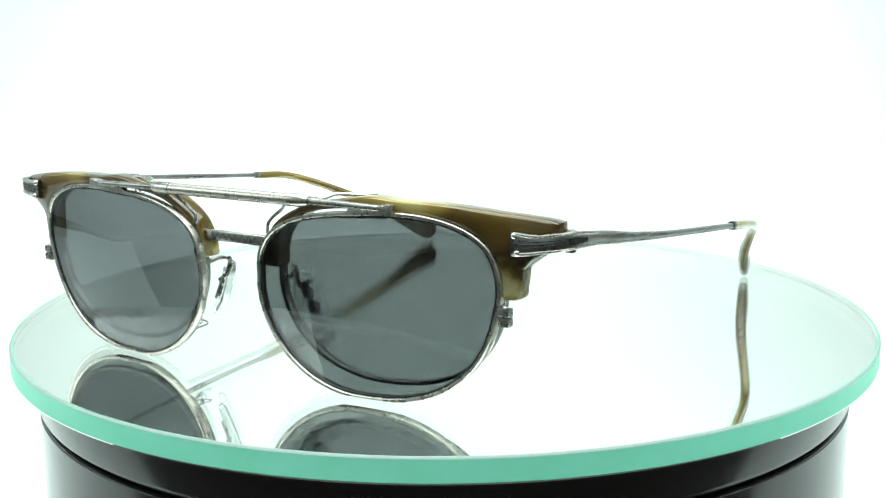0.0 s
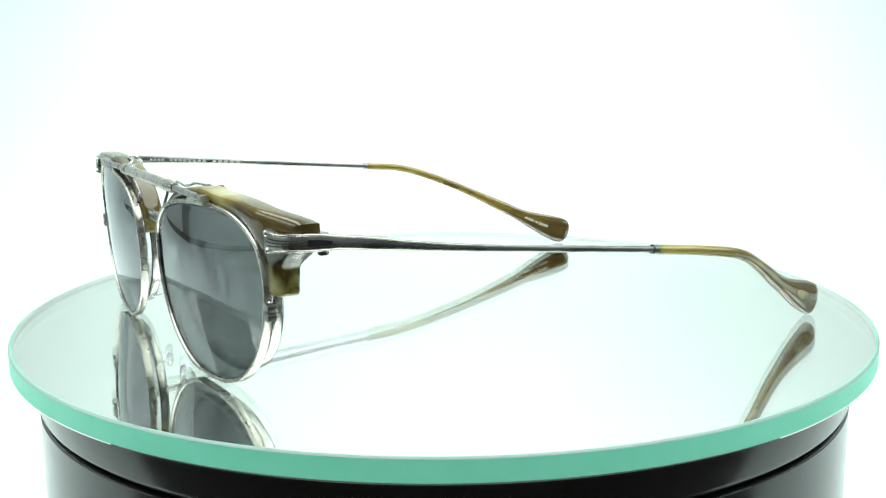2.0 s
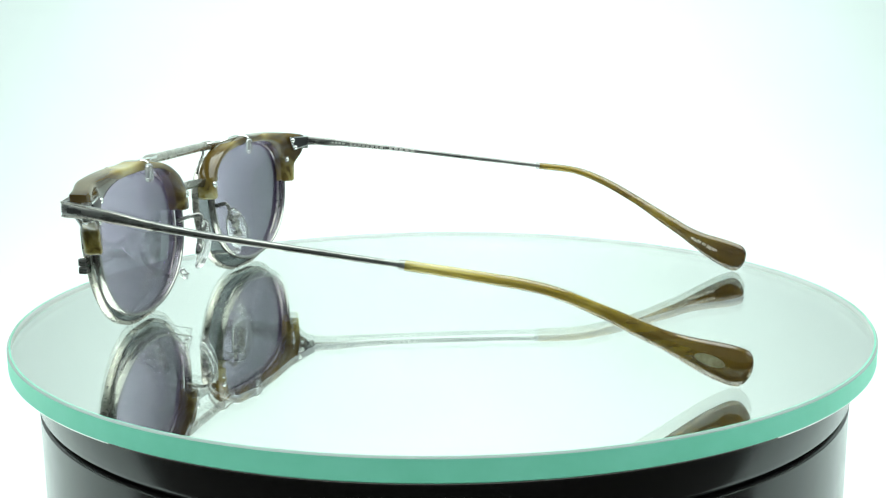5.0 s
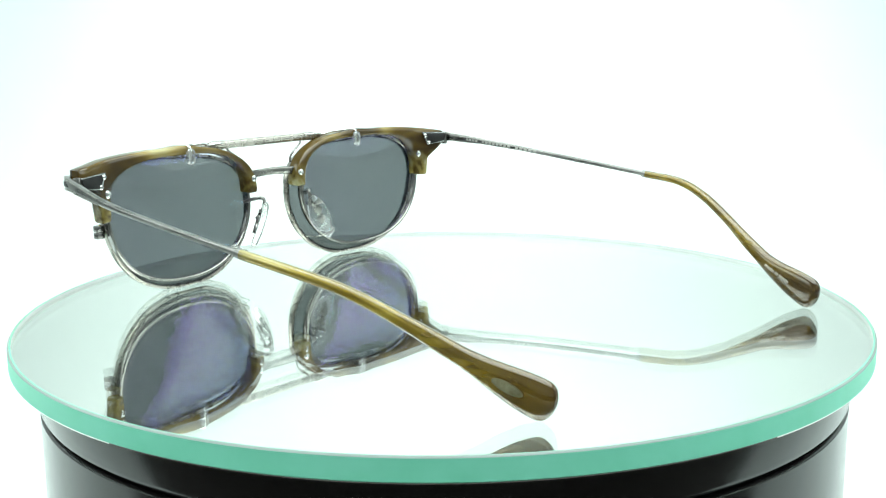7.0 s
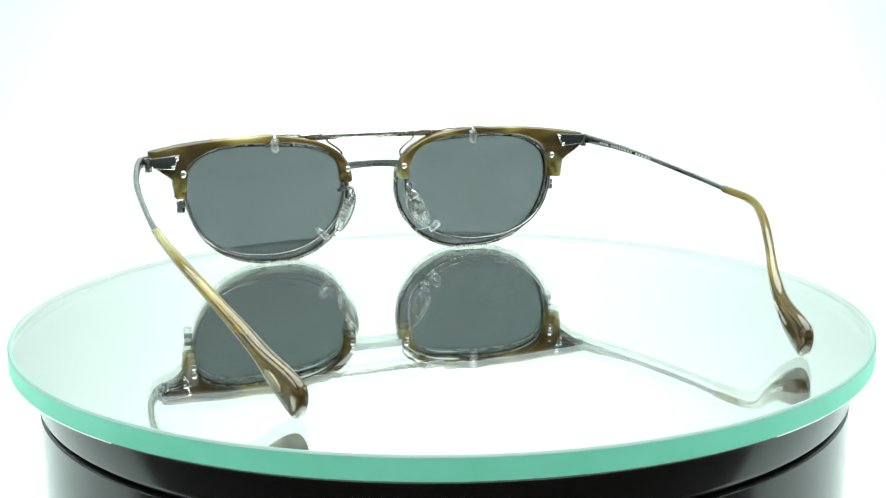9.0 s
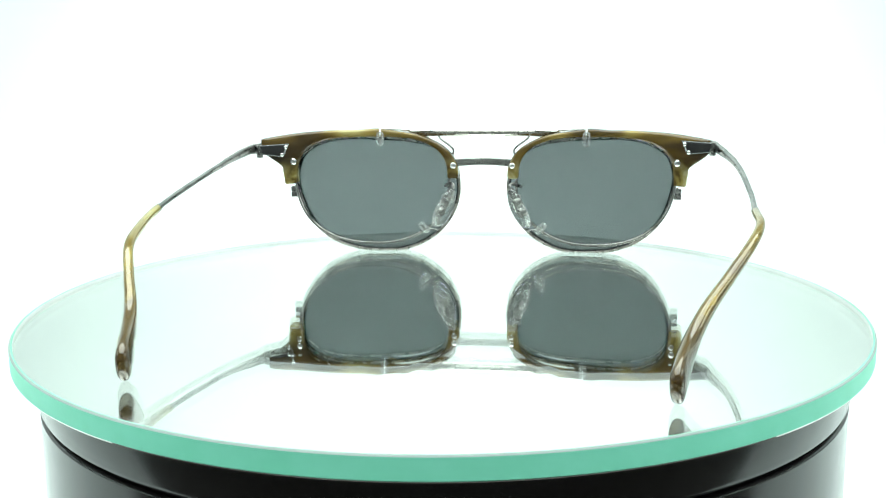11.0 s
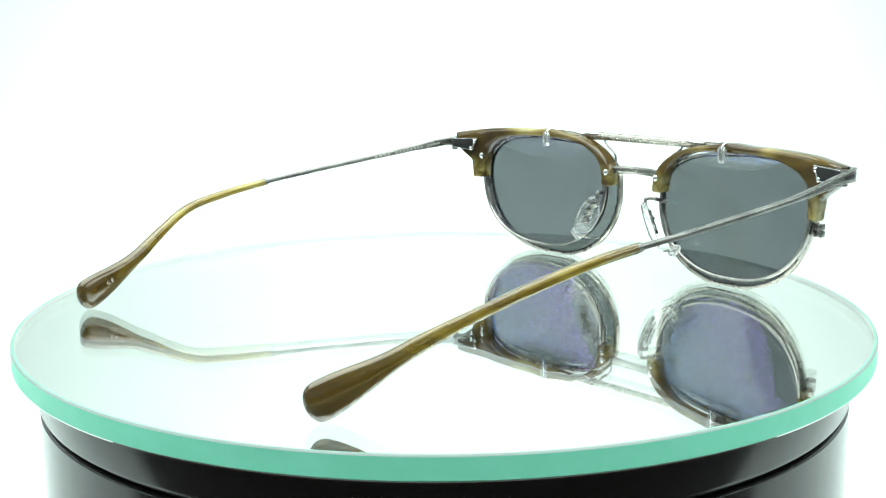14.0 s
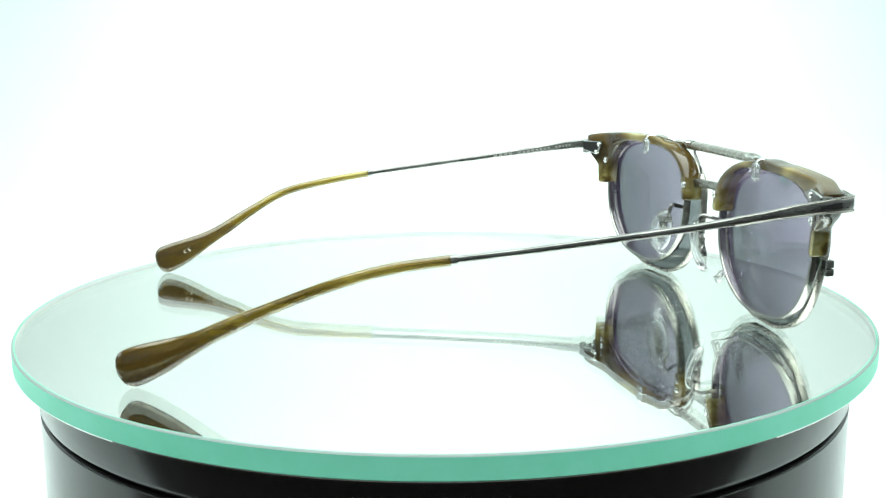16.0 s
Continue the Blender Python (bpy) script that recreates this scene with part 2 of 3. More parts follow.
def lathe(bm, profile, n=128, cx=0.0, cy=0.0, close=False):
    """Turn (r, z) pairs round the vertical axis at cx, cy."""
    rings = []
    for r, z in profile:
        if r < 1e-7:
            rings.append([bm.verts.new((cx, cy, z))])
        else:
            rings.append([bm.verts.new((cx + r * math.cos(2 * math.pi * k / n), cy + r * math.sin(2 * math.pi * k / n), z)) for k in range(n)])
    pairs = list(zip(rings, rings[1:])) + ([(rings[-1], rings[0])] if close else [])
    for a, b in pairs:
        for k in range(n):
            j = (k + 1) % n
            if len(a) == 1 and len(b) == 1:
                continue
            if len(a) == 1:
                bm.faces.new((a[0], b[k], b[j]))
            elif len(b) == 1:
                bm.faces.new((a[k], b[0], a[j]))
            else:
                bm.faces.new((a[k], b[k], b[j], a[j]))


def box(bm, lo, hi, bevel=0.0):
    r = bmesh.ops.create_cube(bm, size=1.0)
    lo, hi = Vector(lo), Vector(hi)
    for v in r["verts"]:
        v.co = Vector([(lo[i] + hi[i]) / 2 + v.co[i] * (hi[i] - lo[i]) for i in range(3)])
    if bevel:
        edges = list({e for v in r["verts"] for e in v.link_edges})
        bmesh.ops.bevel(bm, geom=edges, offset=bevel, segments=2, affect="EDGES", profile=0.6)


def prism(bm, outline, front_y, back_y, bevel=0.0):
    """An outline of (x, z) pairs between the depths front_y(x, z) and back_y(x, z)."""
    a = [bm.verts.new((x, front_y(x, z), z)) for x, z in outline]
    b = [bm.verts.new((x, back_y(x, z), z)) for x, z in outline]
    n = len(outline)
    faces = [bm.faces.new(a), bm.faces.new(b[::-1])]
    for i in range(n):
        faces.append(bm.faces.new((a[i], b[i], b[(i + 1) % n], a[(i + 1) % n])))
    if bevel:
        edges = list({e for f in faces[:2] for e in f.edges})
        bmesh.ops.bevel(bm, geom=edges, offset=bevel, segments=2, affect="EDGES", profile=0.6)


def screw_head(bm, at, axis, r, h):
    """A small domed screw head with a slot cut into its face."""
    q = Vector((0, 0, 1)).rotation_difference(Vector(axis))
    start = len(bm.verts)
    lathe(bm, [(0, -h), (r, -h), (r, h * 0.35), (r * 0.8, h * 0.8), (r * 0.42, h), (r * 0.36, h * 0.45), (0, h * 0.4)], 14)
    bm.verts.ensure_lookup_table()
    for v in list(bm.verts)[start:]:
        v.co = q @ v.co + Vector(at)


def smooth(a, b, x):
    u = min(1.0, max(0.0, (x - a) / (b - a)))
    return u * u * (3 - 2 * u)


# ------------------------------------------------------------------ the place
def make_place():
    # one white sheet: table, sweep and back wall
    bm = bmesh.new()
    profile = [(-0.08, FLOOR_Z), (0.2, FLOOR_Z), (0.42, FLOOR_Z)]
    for k in range(1, 13):
        a = k / 12 * math.pi / 2
        profile.append((0.42 + 0.26 * math.sin(a), FLOOR_Z + 0.26 - 0.26 * math.cos(a)))
    profile.append((0.68, 0.72))
    prev = None
    for y, z in profile:
        cur = [bm.verts.new((x, y, z)) for x in (-0.60, 0.60)]
        if prev:
            bm.faces.new((prev[0], prev[1], cur[1], cur[0]))
        prev = cur
    sheet = new("backdrop", finish(bm, WHITE, "backdrop"))
    sol = sheet.modifiers.new("thickness", "SOLIDIFY")
    sol.thickness = 0.003
    sol.offset = -1.0
    tagged(sheet, "seamless white paper backdrop sheet under bright light", "backdrop", kind="structure")
    # unseen enclosure; wall tones are set for what lenses and metal mirror
    for name, lo, hi, mat, label in (
        ("floor", (-0.77, -0.80, FLOOR_Z - 0.03), (0.77, 0.70, FLOOR_Z - 0.004), DARKTABLE, "plain dark table top in front of the backdrop"),
        ("wall_west", (-0.77, 0.45, -0.10), (-0.745, 0.70, 0.72), FABRIC, "plain white fabric side, added out of view to close the light tent"),
        ("wall_east", (0.745, 0.45, -0.10), (0.77, 0.70, 0.72), FABRIC, "plain white fabric side, added out of view to close the light tent"),
        ("wall_southwest", (-0.77, -0.80, -0.10), (-0.745, 0.448, 0.72), GREY, "plain grey wall, added out of view for a dim room's reflections"),
        ("wall_southeast", (0.745, -0.80, -0.10), (0.77, 0.448, 0.72), GREY, "plain grey wall, added out of view for a dim room's reflections"),
        ("wall_north", (-0.77, 0.702, -0.10), (0.77, 0.727, 0.72), FABRIC, "plain white fabric back, added out of view to close the light tent"),
        ("wall_south", (-0.77, -0.83, -0.10), (0.77, -0.805, 0.72), GREY, "plain grey wall, added out of view for a dim room's reflections"),
        ("ceiling", (-0.77, -0.83, 0.725), (0.77, 0.70, 0.745), FABRIC, "plain pale fabric top over the table, added out of view"),
    ):
        bm = bmesh.new()
        box(bm, lo, hi)
        tagged(new(name, finish(bm, mat, name, False)), label, name.split("_")[0], kind="structure")


def make_specks():
    """Small flecks set on the white sheet for dust spots on the camera sensor."""
    for x, y, r in SPECKS:
        a = math.asin((y - 0.42) / 0.26)          # slope of the sweep there
        bm = bmesh.new()
        lathe(bm, [(0, 0.0005), (r * 0.6, 0.0004), (r, -0.0001)], 10)
        ob = new("dust_fleck", finish(bm, DUST, "dust_fleck"))
        ob.matrix_world = Matrix.Translation((x, y, FLOOR_Z + 0.26 - 0.26 * math.cos(a))) @ Matrix.Rotation(a, 4, "X") @ Matrix.Translation((0, 0, 0.0012))
        tagged(ob, "tiny grey fleck on the white backdrop for a sensor dust spot", "dust", "dust flecks")
    # a short bowed fibre on the sheet, also set for a sensor mark
    bm = bmesh.new()
    arc = [Vector((-0.3518 + 0.0056 * math.cos(f), 0.6415 + 0.0016 * math.sin(f), 0.0426 + 0.0034 * math.sin(f))) for f in [math.radians(8 + 16 * k) for k in range(11)]]
    sweep(bm, arc, lambda u: (0.0006, 0.0006), False, 6)
    tagged(new("fibre", finish(bm, DUST, "fibre")), "short bowed grey fibre on the white backdrop for a sensor mark", "fibre")


def make_turntable():
    base = tagged(new("turntable"), "round glossy black motor turntable under a glass plate", "turntable")
    top = -PLATE_T - 0.0003
    bm = bmesh.new()
    lathe(bm, [(0, -0.0145), (0.0936, -0.0145), (0.0948, -0.0138), (0.0951, -0.0130), (0.0951, top - 0.0009), (0.0943, top), (0, top)], 160)
    part("platter", bm, BLACK, base)
    bm = bmesh.new()
    lathe(bm, [(0, FLOOR_Z), (0.0938, FLOOR_Z), (0.0948, FLOOR_Z + 0.001), (0.0948, -0.0156), (0.0943, -0.0152), (0.0935, -0.0151), (0, -0.0151)], 160)
    part("body", bm, BLACK, base)
    bm = bmesh.new()
    lathe(bm, [(0, -0.0152), (0.0932, -0.0152), (0.0932, -0.0144), (0, -0.0144)], 96)
    part("gap_ring", bm, plain_material("matt_black_gap", (0.004, 0.004, 0.004), 0.7), base)
    return base


SPECKS = ((0.1866, 0.6575, 0.0013), (0.2746, 0.6381, 0.0011), (-0.3472, 0.6327, 0.0013), (-0.2874, 0.6051, 0.0014))
PLATE_OFF = (0.00032, -0.00038)


def make_plate():
    plate = tagged(new("glass_plate"), "round clear glass disc with green edge and mirrored underside", "glass plate")
    cx, cy = PLATE_OFF
    ch = 0.0004
    bm = bmesh.new()
    lathe(bm, [(0, 0.0), (0.05, 0.0), (PLATE_R - ch, 0.0)], 256, cx, cy)
    part("glass_top", bm, GLASS, plate, "clear polished glass face", False)
    bm = bmesh.new()
    lathe(bm, [(PLATE_R - ch, 0.0), (PLATE_R - ch * 0.5, -ch * 0.22), (PLATE_R, -ch), (PLATE_R - 0.0003, -ch - 0.0003), (PLATE_R - ch, -0.0002)], 256, cx, cy, True)
    part("bevel", bm, BEVEL, plate, "pale ground bevel round the rim")
    # green edge: thin ring, inside painted white for backdrop light, seen through the top
    bm = bmesh.new()
    lathe(bm, [(PLATE_R, -ch), (PLATE_R, -PLATE_T + 0.0003), (PLATE_R - 0.0004, -PLATE_T), (PLATE_R - 0.0008, -PLATE_T), (PLATE_R - 0.0008, -ch)], 256, cx, cy, True)
    edge = part("edge", bm, EDGE, plate, "pale sea-green glass edge")
    edge.data.materials.append(PALE)
    for f in edge.data.polygons:
        if math.hypot(f.center.x - cx, f.center.y - cy) < PLATE_R - 0.0006:
            f.material_index = 1
    bm = bmesh.new()
    lathe(bm, [(0, -PLATE_T), (PLATE_R - 0.0004, -PLATE_T), (PLATE_R - 0.0004, -PLATE_T - 0.0002), (0, -PLATE_T - 0.0002)], 256, cx, cy)
    part("mirror_backing", bm, MIRROR, plate, "silvered mirror underside", False)
    return plate


# ------------------------------------------------------------------ the glasses, in metres, x to the wearer's left, y to the back
def back_y(x, z):
    """Back face of the browline: bowed, and leaning a little."""
    return -0.0032 + (abs(x) / 0.057) ** 2 * 0.0030 + (0.027 - z) * 0.05


def clip_y(x, z):
    """Depth of the clip's lenses before the browline's back face: the clip is bowed more than the browline."""
    return back_y(x, z) - 0.0055 + 0.0016 * (abs(x) / 0.057) ** 2


def oval(phi, a, top, low, powers, skew=0.0):
    """Radius of a lens outline at phi: superellipse quarters (top outer, top inner, low inner, low outer)."""
    c, s = math.cos(phi), math.sin(phi)
    n = powers[0] if c >= 0 and s >= 0 else powers[1] if s >= 0 else powers[2] if c < 0 else powers[3]
    b = top if s >= 0 else low
    return 1.0 / ((abs(c) / a) ** n + (abs(s) / b) ** n) ** (1 / n)


LENS_C, CLIP_C = (0.0333, 0.0220), (0.0321, 0.0217)


def lens_point(phi, grow=0.0):
    r = oval(phi, 0.0229, 0.0131, 0.0190, (2.93, 2.85, 2.0, 2.52)) + grow
    x, z = r * math.cos(phi), r * math.sin(phi)
    return LENS_C[0] + x + 0.10 * min(0.0, z), LENS_C[1] + z


def clip_point(phi, grow=0.0):
    """The clip's lenses taper towards the nose below."""
    r = oval(phi, 0.02495, 0.0131, 0.0222, (2.45, 2.9, 1.86, 2.6)) + grow
    x, z = r * math.cos(phi), r * math.sin(phi)
    return CLIP_C[0] + x + 0.175 * min(0.0, z), CLIP_C[1] + z + 0.06 * x * min(1.0, max(0.0, z) / 0.006)


def brow_outer(phi):
    """Outer outline of the acetate browline with its pointed end piece."""
    d = math.degrees(phi)
    w = 0.0022 - 0.0005 * smooth(95, 125, d) + 0.0014 * smooth(146, 176, d) + 0.0018 * smooth(22, 9, d) - 0.0006 * smooth(9, 0, d)
    x, z = lens_point(phi)
    c, s = math.cos(phi), math.sin(phi)
    plain = math.hypot(x - LENS_C[0], z - LENS_C[1]) + w
    if d < 8.0 or d > 95:
        r = plain
    else:
        # a gently falling top line, cut off upright at the end
        top = plain
        for _ in range(30):
            zt = 0.0369 - 3.4 * max(0.0, LENS_C[0] + top * c - 0.040) ** 2
            top += 0.6 * ((zt - LENS_C[1]) / s - top)
        if c > 0.3:
            top = min(top, 0.0329 / c)
        horn = smooth(8.0, 16.5, d) * (1 - smooth(70, 95, d))
        r = plain * (1 - horn) + top * horn
    return LENS_C[0] + r * c, LENS_C[1] + r * s


def lens_mesh(point, surface, depth, thick, grow, sign):
    """A thin bowed lens: fan rings inside an outline."""
    bm = bmesh.new()
    rings = 22
    n = 144
    for face in (0, 1):
        grid = []
        cx, cz = (LENS_C if point is lens_point else CLIP_C)
        for i in range(rings + 1):
            u = i / rings
            ring = []
            for k in range(n):
                x, z = point(2 * math.pi * k / n, grow)
                x, z = cx + (x - cx) * u, cz + (z - cz) * u
                bow = -0.0012 * (1 - u * u)
                ring.append(bm.verts.new((sign * x, surface(x, z) + depth + bow + face * thick, z)))
                if i == 0:
                    break
            grid.append(ring)
        for k in range(n):
            bm.faces.new((grid[0][0], grid[1][k], grid[1][(k + 1) % n]))
        for i in range(1, rings):
            for k in range(n):
                bm.faces.new((grid[i][k], grid[i + 1][k], grid[i + 1][(k + 1) % n], grid[i][(k + 1) % n]))
        if face == 0:
            first = grid[-1]
        else:
            for k in range(n):
                bm.faces.new((first[k], first[(k + 1) % n], grid[-1][(k + 1) % n], grid[-1][k]))
    return bm


def rim_ring(point, surface, depth, half_h, half_w, grow, sign, a0=0.0, a1=360.0):
    closed = a1 - a0 >= 359
    n = 120
    path = []
    for k in range(n if closed else n + 1):
        f = radians(a0 + (a1 - a0) * k / n)
        x, z = point(f, grow)
        path.append(Vector((sign * x, surface(x, z) + depth, z)))
    bm = bmesh.new()
    sweep(bm, path, lambda u: (half_h, half_w), closed, 12, 4.5, (0, 1, 0))
    return bm


def brow_mesh(sign):
    """Acetate browline: from beside the bridge over the lens down to its outer end, with a rounded section."""
    bm = bmesh.new()
    n = 150
    a0, a1 = radians(-2.5), radians(179)
    rings = []
    for i in range(n + 1):
        u = 0.5 - 0.5 * math.cos(math.pi * i / n)
        phi = a0 + (a1 - a0) * u
        xi, zi = lens_point(phi, -0.0003)
        xo, zo = brow_outer(phi)
        near = min(1.0, u / 0.010, (1 - u) / 0.010)
        taper = 0.72 + 0.28 * math.sqrt(max(0.0, 1 - (1 - near) ** 2))
        ring = []
        for k in range(16):
            f = 2 * math.pi * (k + 0.5) / 16
            c, s = math.cos(f), math.sin(f)
            c = math.copysign(abs(c) ** 0.42, c) * 0.5 * taper
            s = math.copysign(abs(s) ** 0.40, s) * 0.5 * taper ** 0.6
            m = 0.5 + c
            x, z = xi + (xo - xi) * m, zi + (zo - zi) * m
            leg = smooth(0.0530, 0.0560, x) * smooth(0.0300, 0.0270, z)
            thick = 0.0047 - 0.0006 * leg
            lean = 0.0030 * smooth(0.0555, 0.0670, x)
            lobe = 0.0001 * smooth(0.0562, 0.0585, x) * smooth(0.0300, 0.0285, z) if s > 0 else 0.0
            y = back_y(min(x, 0.060), z) - thick / 2 + s * thick + lean + lobe
            ring.append(bm.verts.new((sign * x, y, z)))
        rings.append(ring)
    for r, q in zip(rings, rings[1:]):
        for k in range(16):
            bm.faces.new((r[k], r[(k + 1) % 16], q[(k + 1) % 16], q[k]))
    bm.faces.new(rings[0])
    bm.faces.new(rings[-1])
    return bm


def flat_bar(bm, centre, along, up, length, height, thick):
    """A small raised bar, for print that cannot be read."""
    a, u = Vector(along).normalized(), Vector(up).normalized()
    w = a.cross(u).normalized()
    c = Vector(centre)
    vs = [bm.verts.new(c + a * (i * length / 2) + u * (j * height / 2) + w * (k * thick / 2)) for i in (-1, 1) for j in (-1, 1) for k in (-1, 1)]
    for f in ((0, 1, 3, 2), (4, 6, 7, 5), (0, 4, 5, 1), (2, 3, 7, 6), (0, 2, 6, 4), (1, 5, 7, 3)):
        bm.faces.new([vs[i] for i in f])


def text_mesh(words, size):
    cu = bpy.data.curves.new("print", "FONT")
    cu.body, cu.size, cu.extrude, cu.align_x, cu.align_y = words, size, size * 0.01, "CENTER", "CENTER"
    ob = bpy.data.objects.new("print", cu)
    me = bpy.data.meshes.new_from_object(ob)
    bpy.data.objects.remove(ob)
    return me


TEMPLE_LEFT = [(58.9, -4.5, 31.0), (62.8, -3.9, 31.1), (66.4, -1.7, 31.5), (69.3, 6.0, 31.3), (72.2, 25, 28.9), (73.4, 52, 26.0), (73.4, 70, 24.0), (72.3, 83, 22.2), (70.5, 94.4, 19.9), (66.9, 104.2, 15.4), (63.3, 113, 10.6), (60.5, 122.2, 6.3), (58.2, 131.2, 2.9)]
TEMPLE_RIGHT = [(-58.9, -4.5, 32.2), (-62.8, -3.9, 32.3), (-66.4, -1.7, 32.6), (-68.0, 9.0, 32.1), (-69.7, 29.5, 30.2), (-68.4, 58.7, 27.4), (-66.8, 75.5, 25.9), (-66.1, 87, 24.7), (-62.8, 96, 21.9), (-57.5, 105.5, 17.5), (-51.8, 115, 12.4), (-47.8, 124, 7.6), (-44.6, 135.6, 2.85)]


def make_temple(glasses, points, sign):
    path = [q * MM for q in spline(points, 16)]
    joint = min(range(len(path)), key=lambda i: abs(path[i].y - (0.0689 if sign > 0 else 0.0764)))

    def arm_size(u):
        k = round(u * (joint + 1))
        y = path[k].y / MM
        h = 2.10 - 0.50 * smooth(0, 22, k) - 0.38 * smooth(-1, 6, y) - 0.36 * smooth(8, 18, y) - 0.20 * smooth(18, 34, y) - 0.05 * smooth(45, 70, y)
        w = 0.72 - 0.1 * smooth(20, 60, y)
        return h * MM, w * MM
    bm = bmesh.new()
    sweep(bm, path[:joint + 2], arm_size, False, 14, 3.2)
    arm = part("temple", bm, PEWTER, glasses, "slim dark pewter metal temple arm")
    tail = path[joint:]
    run = [0.0]
    for a, b in zip(tail, tail[1:]):
        run.append(run[-1] + (b - a).length)
    total = run[-1]

    def at_run(d):
        k = max(i for i in range(len(run) - 1) if run[i] <= d + 1e-12)
        return tail[k].lerp(tail[k + 1], (d - run[k]) / (run[k + 1] - run[k]))
    steps = [total * k / 70 for k in range(66)]
    steps += [steps[-1] + (total - steps[-1]) * math.sin(math.pi / 2 * k / 10) for k in range(1, 11)]
    fine = [at_run(d) for d in steps]

    def tip_at(d):
        u, left = d / total, (total - d) / MM
        h = 1.0 + 0.15 * smooth(0.0, 0.5, u) + 0.65 * smooth(38, 16, left) + 2.05 * smooth(20, 3, left)
        w = 0.95 + 0.2 * smooth(0.0, 0.4, u) + 0.35 * smooth(0.5, 0.85, u)
        e = max(0.0, 1 - (total - d) / 0.0034)
        end = math.sqrt(max(0.004, 1 - e ** 3.0))
        return h * end * MM, w * (0.25 + 0.75 * end) * MM

    def tip_size(u):
        return tip_at(steps[round(u * (len(fine) - 1))])
    bm = bmesh.new()
    sweep(bm, fine, tip_size, False, 18, 2.5)
    tip = part("temple_tip", bm, TIP, arm, "glossy olive acetate temple tip with a paddle end")
    # the metal core of the arm runs on inside the translucent tip
    bm = bmesh.new()
    sweep(bm, fine[:48], lambda u: (0.00042 * (1 - 0.5 * u), 0.00042 * (1 - 0.3 * u)), False, 8)
    part("core_wire", bm, STEEL, arm, "bright metal core inside the temple tip")
    # collar where the metal enters the tip
    bm = bmesh.new()
    d = (path[joint + 1] - path[joint]).normalized()
    sweep(bm, [path[joint] - d * 0.0012, path[joint] - d * 0.0004, path[joint] + d * 0.0003], lambda u: (0.00095, 0.0009), False, 14, 2.5)
    part("collar", bm, PEWTER, arm)
    # two rivets in the flared front end of the arm
    for dz in (1.45, -1.45):
        bm = bmesh.new()
        screw_head(bm, (sign * (0.0599 - dz * 0.0002), -0.00505, path[0].z + dz * MM), (0.2 * sign, -1, 0), 0.00055, 0.0004)
        part("rivet", bm, STEEL, arm)
    # raised borders along the flared root of the arm
    for edge in (1, -1):
        line = []
        for k in range(2, 62, 2):
            t = (path[k + 1] - path[k - 1]).normalized()
            out = t.cross(Vector((0, 0, 1))).normalized() * sign
            h, w = arm_size(k / (joint + 1))
            line.append(path[k] + out * (w * 0.93) + Vector((0, 0, edge * (h * 0.84))))
        bm = bmesh.new()
        sweep(bm, line, lambda u: (0.00030 * (1 - 0.6 * u), 0.00022 * (1 - 0.5 * u)), False, 8)
        part("border", bm, SILVER, arm, "raised silver border on the flared arm root")
    bm = bmesh.new()
    for dz in (0.00042, -0.00042, 0.0):
        line = []
        for k in range(6 if dz else 3, 46, 2):
            t = (path[k + 1] - path[k - 1]).normalized()
            out = t.cross(Vector((0, 0, 1))).normalized() * sign
            h, w = arm_size(k / (joint + 1))
            line.append(path[k] + out * (w * 0.99) + Vector((0, 0, dz * (1.6 - k / 46))))
        sweep(bm, line, lambda u: (0.00014 * (1.05 - u), 0.00008), False, 6)
    part("groove", bm, RECESS, arm, "dark lengthwise grooves of the arm root")
    # engraved plate on the outer side of the arm near its root
    bm = bmesh.new()
    for k in range(3):
        q = path[38 + 2 * k]
        t = (path[39 + 2 * k] - q).normalized()
        out = Vector((sign, 0, 0))
        out = (out - t * out.dot(t)).normalized()
        flat_bar(bm, q + out * 0.00075, t, t.cross(out), 0.0021, 0.0011 - 0.0002 * k, 0.00012)
    part("engraving", bm, RECESS, arm)
    # print on the inner side of the arm
    bm = bmesh.new()
    for i in range(int(joint * 0.52), int(joint * 0.72), 1):
        if i % 9 == 0:
            continue
        q = path[i]
        t = (path[i + 1] - q).normalized()
        inn = Vector((-sign, 0, 0))
        inn = (inn - t * inn.dot(t)).normalized()
        up = t.cross(inn)
        flat_bar(bm, q + inn * 0.00074, t, up, (path[i + 1] - q).length * 0.62, 0.0006, 0.00006)
    part("print", bm, DULLINK, arm, "row of small silver print")
    # print on the tip
    j = min(range(len(steps)), key=lambda i: abs(total - steps[i] - (0.0120 if sign < 0 else 0.0085)))
    q = fine[j]
    t = (fine[j + 3] - fine[j - 3]).normalized()
    inn = Vector((-sign, 0, 0))
    inn = (inn - t * inn.dot(t)).normalized()
    words, size = ("made in Japan", 0.00145) if sign < 0 else ("C E", 0.0014)
    me = text_mesh(words, size)
    me.materials.append(INK)
    xax = t if sign < 0 else -t
    up = inn.cross(xax)
    m = Matrix((xax, up, inn)).transposed().to_4x4()
    h, w = tip_size(j / (len(fine) - 1))
    m.translation = q + inn * (w + 0.00002)
    me.transform(m)
    mark = new("lettering", me)
    mark.parent = tip
    if sign < 0:
        return
    # worn oval mark on the outer side of the left tip
    j = min(range(len(steps)), key=lambda i: abs(total - steps[i] - 0.0085))
    q, t = fine[j], (fine[j + 2] - fine[j - 2]).normalized()
    out = -((Vector((-sign, 0, 0)) - t * (-sign * t.x)).normalized())
    bm = bmesh.new()
    h, w = tip_size(j / (len(fine) - 1))
    up = t.cross(out)
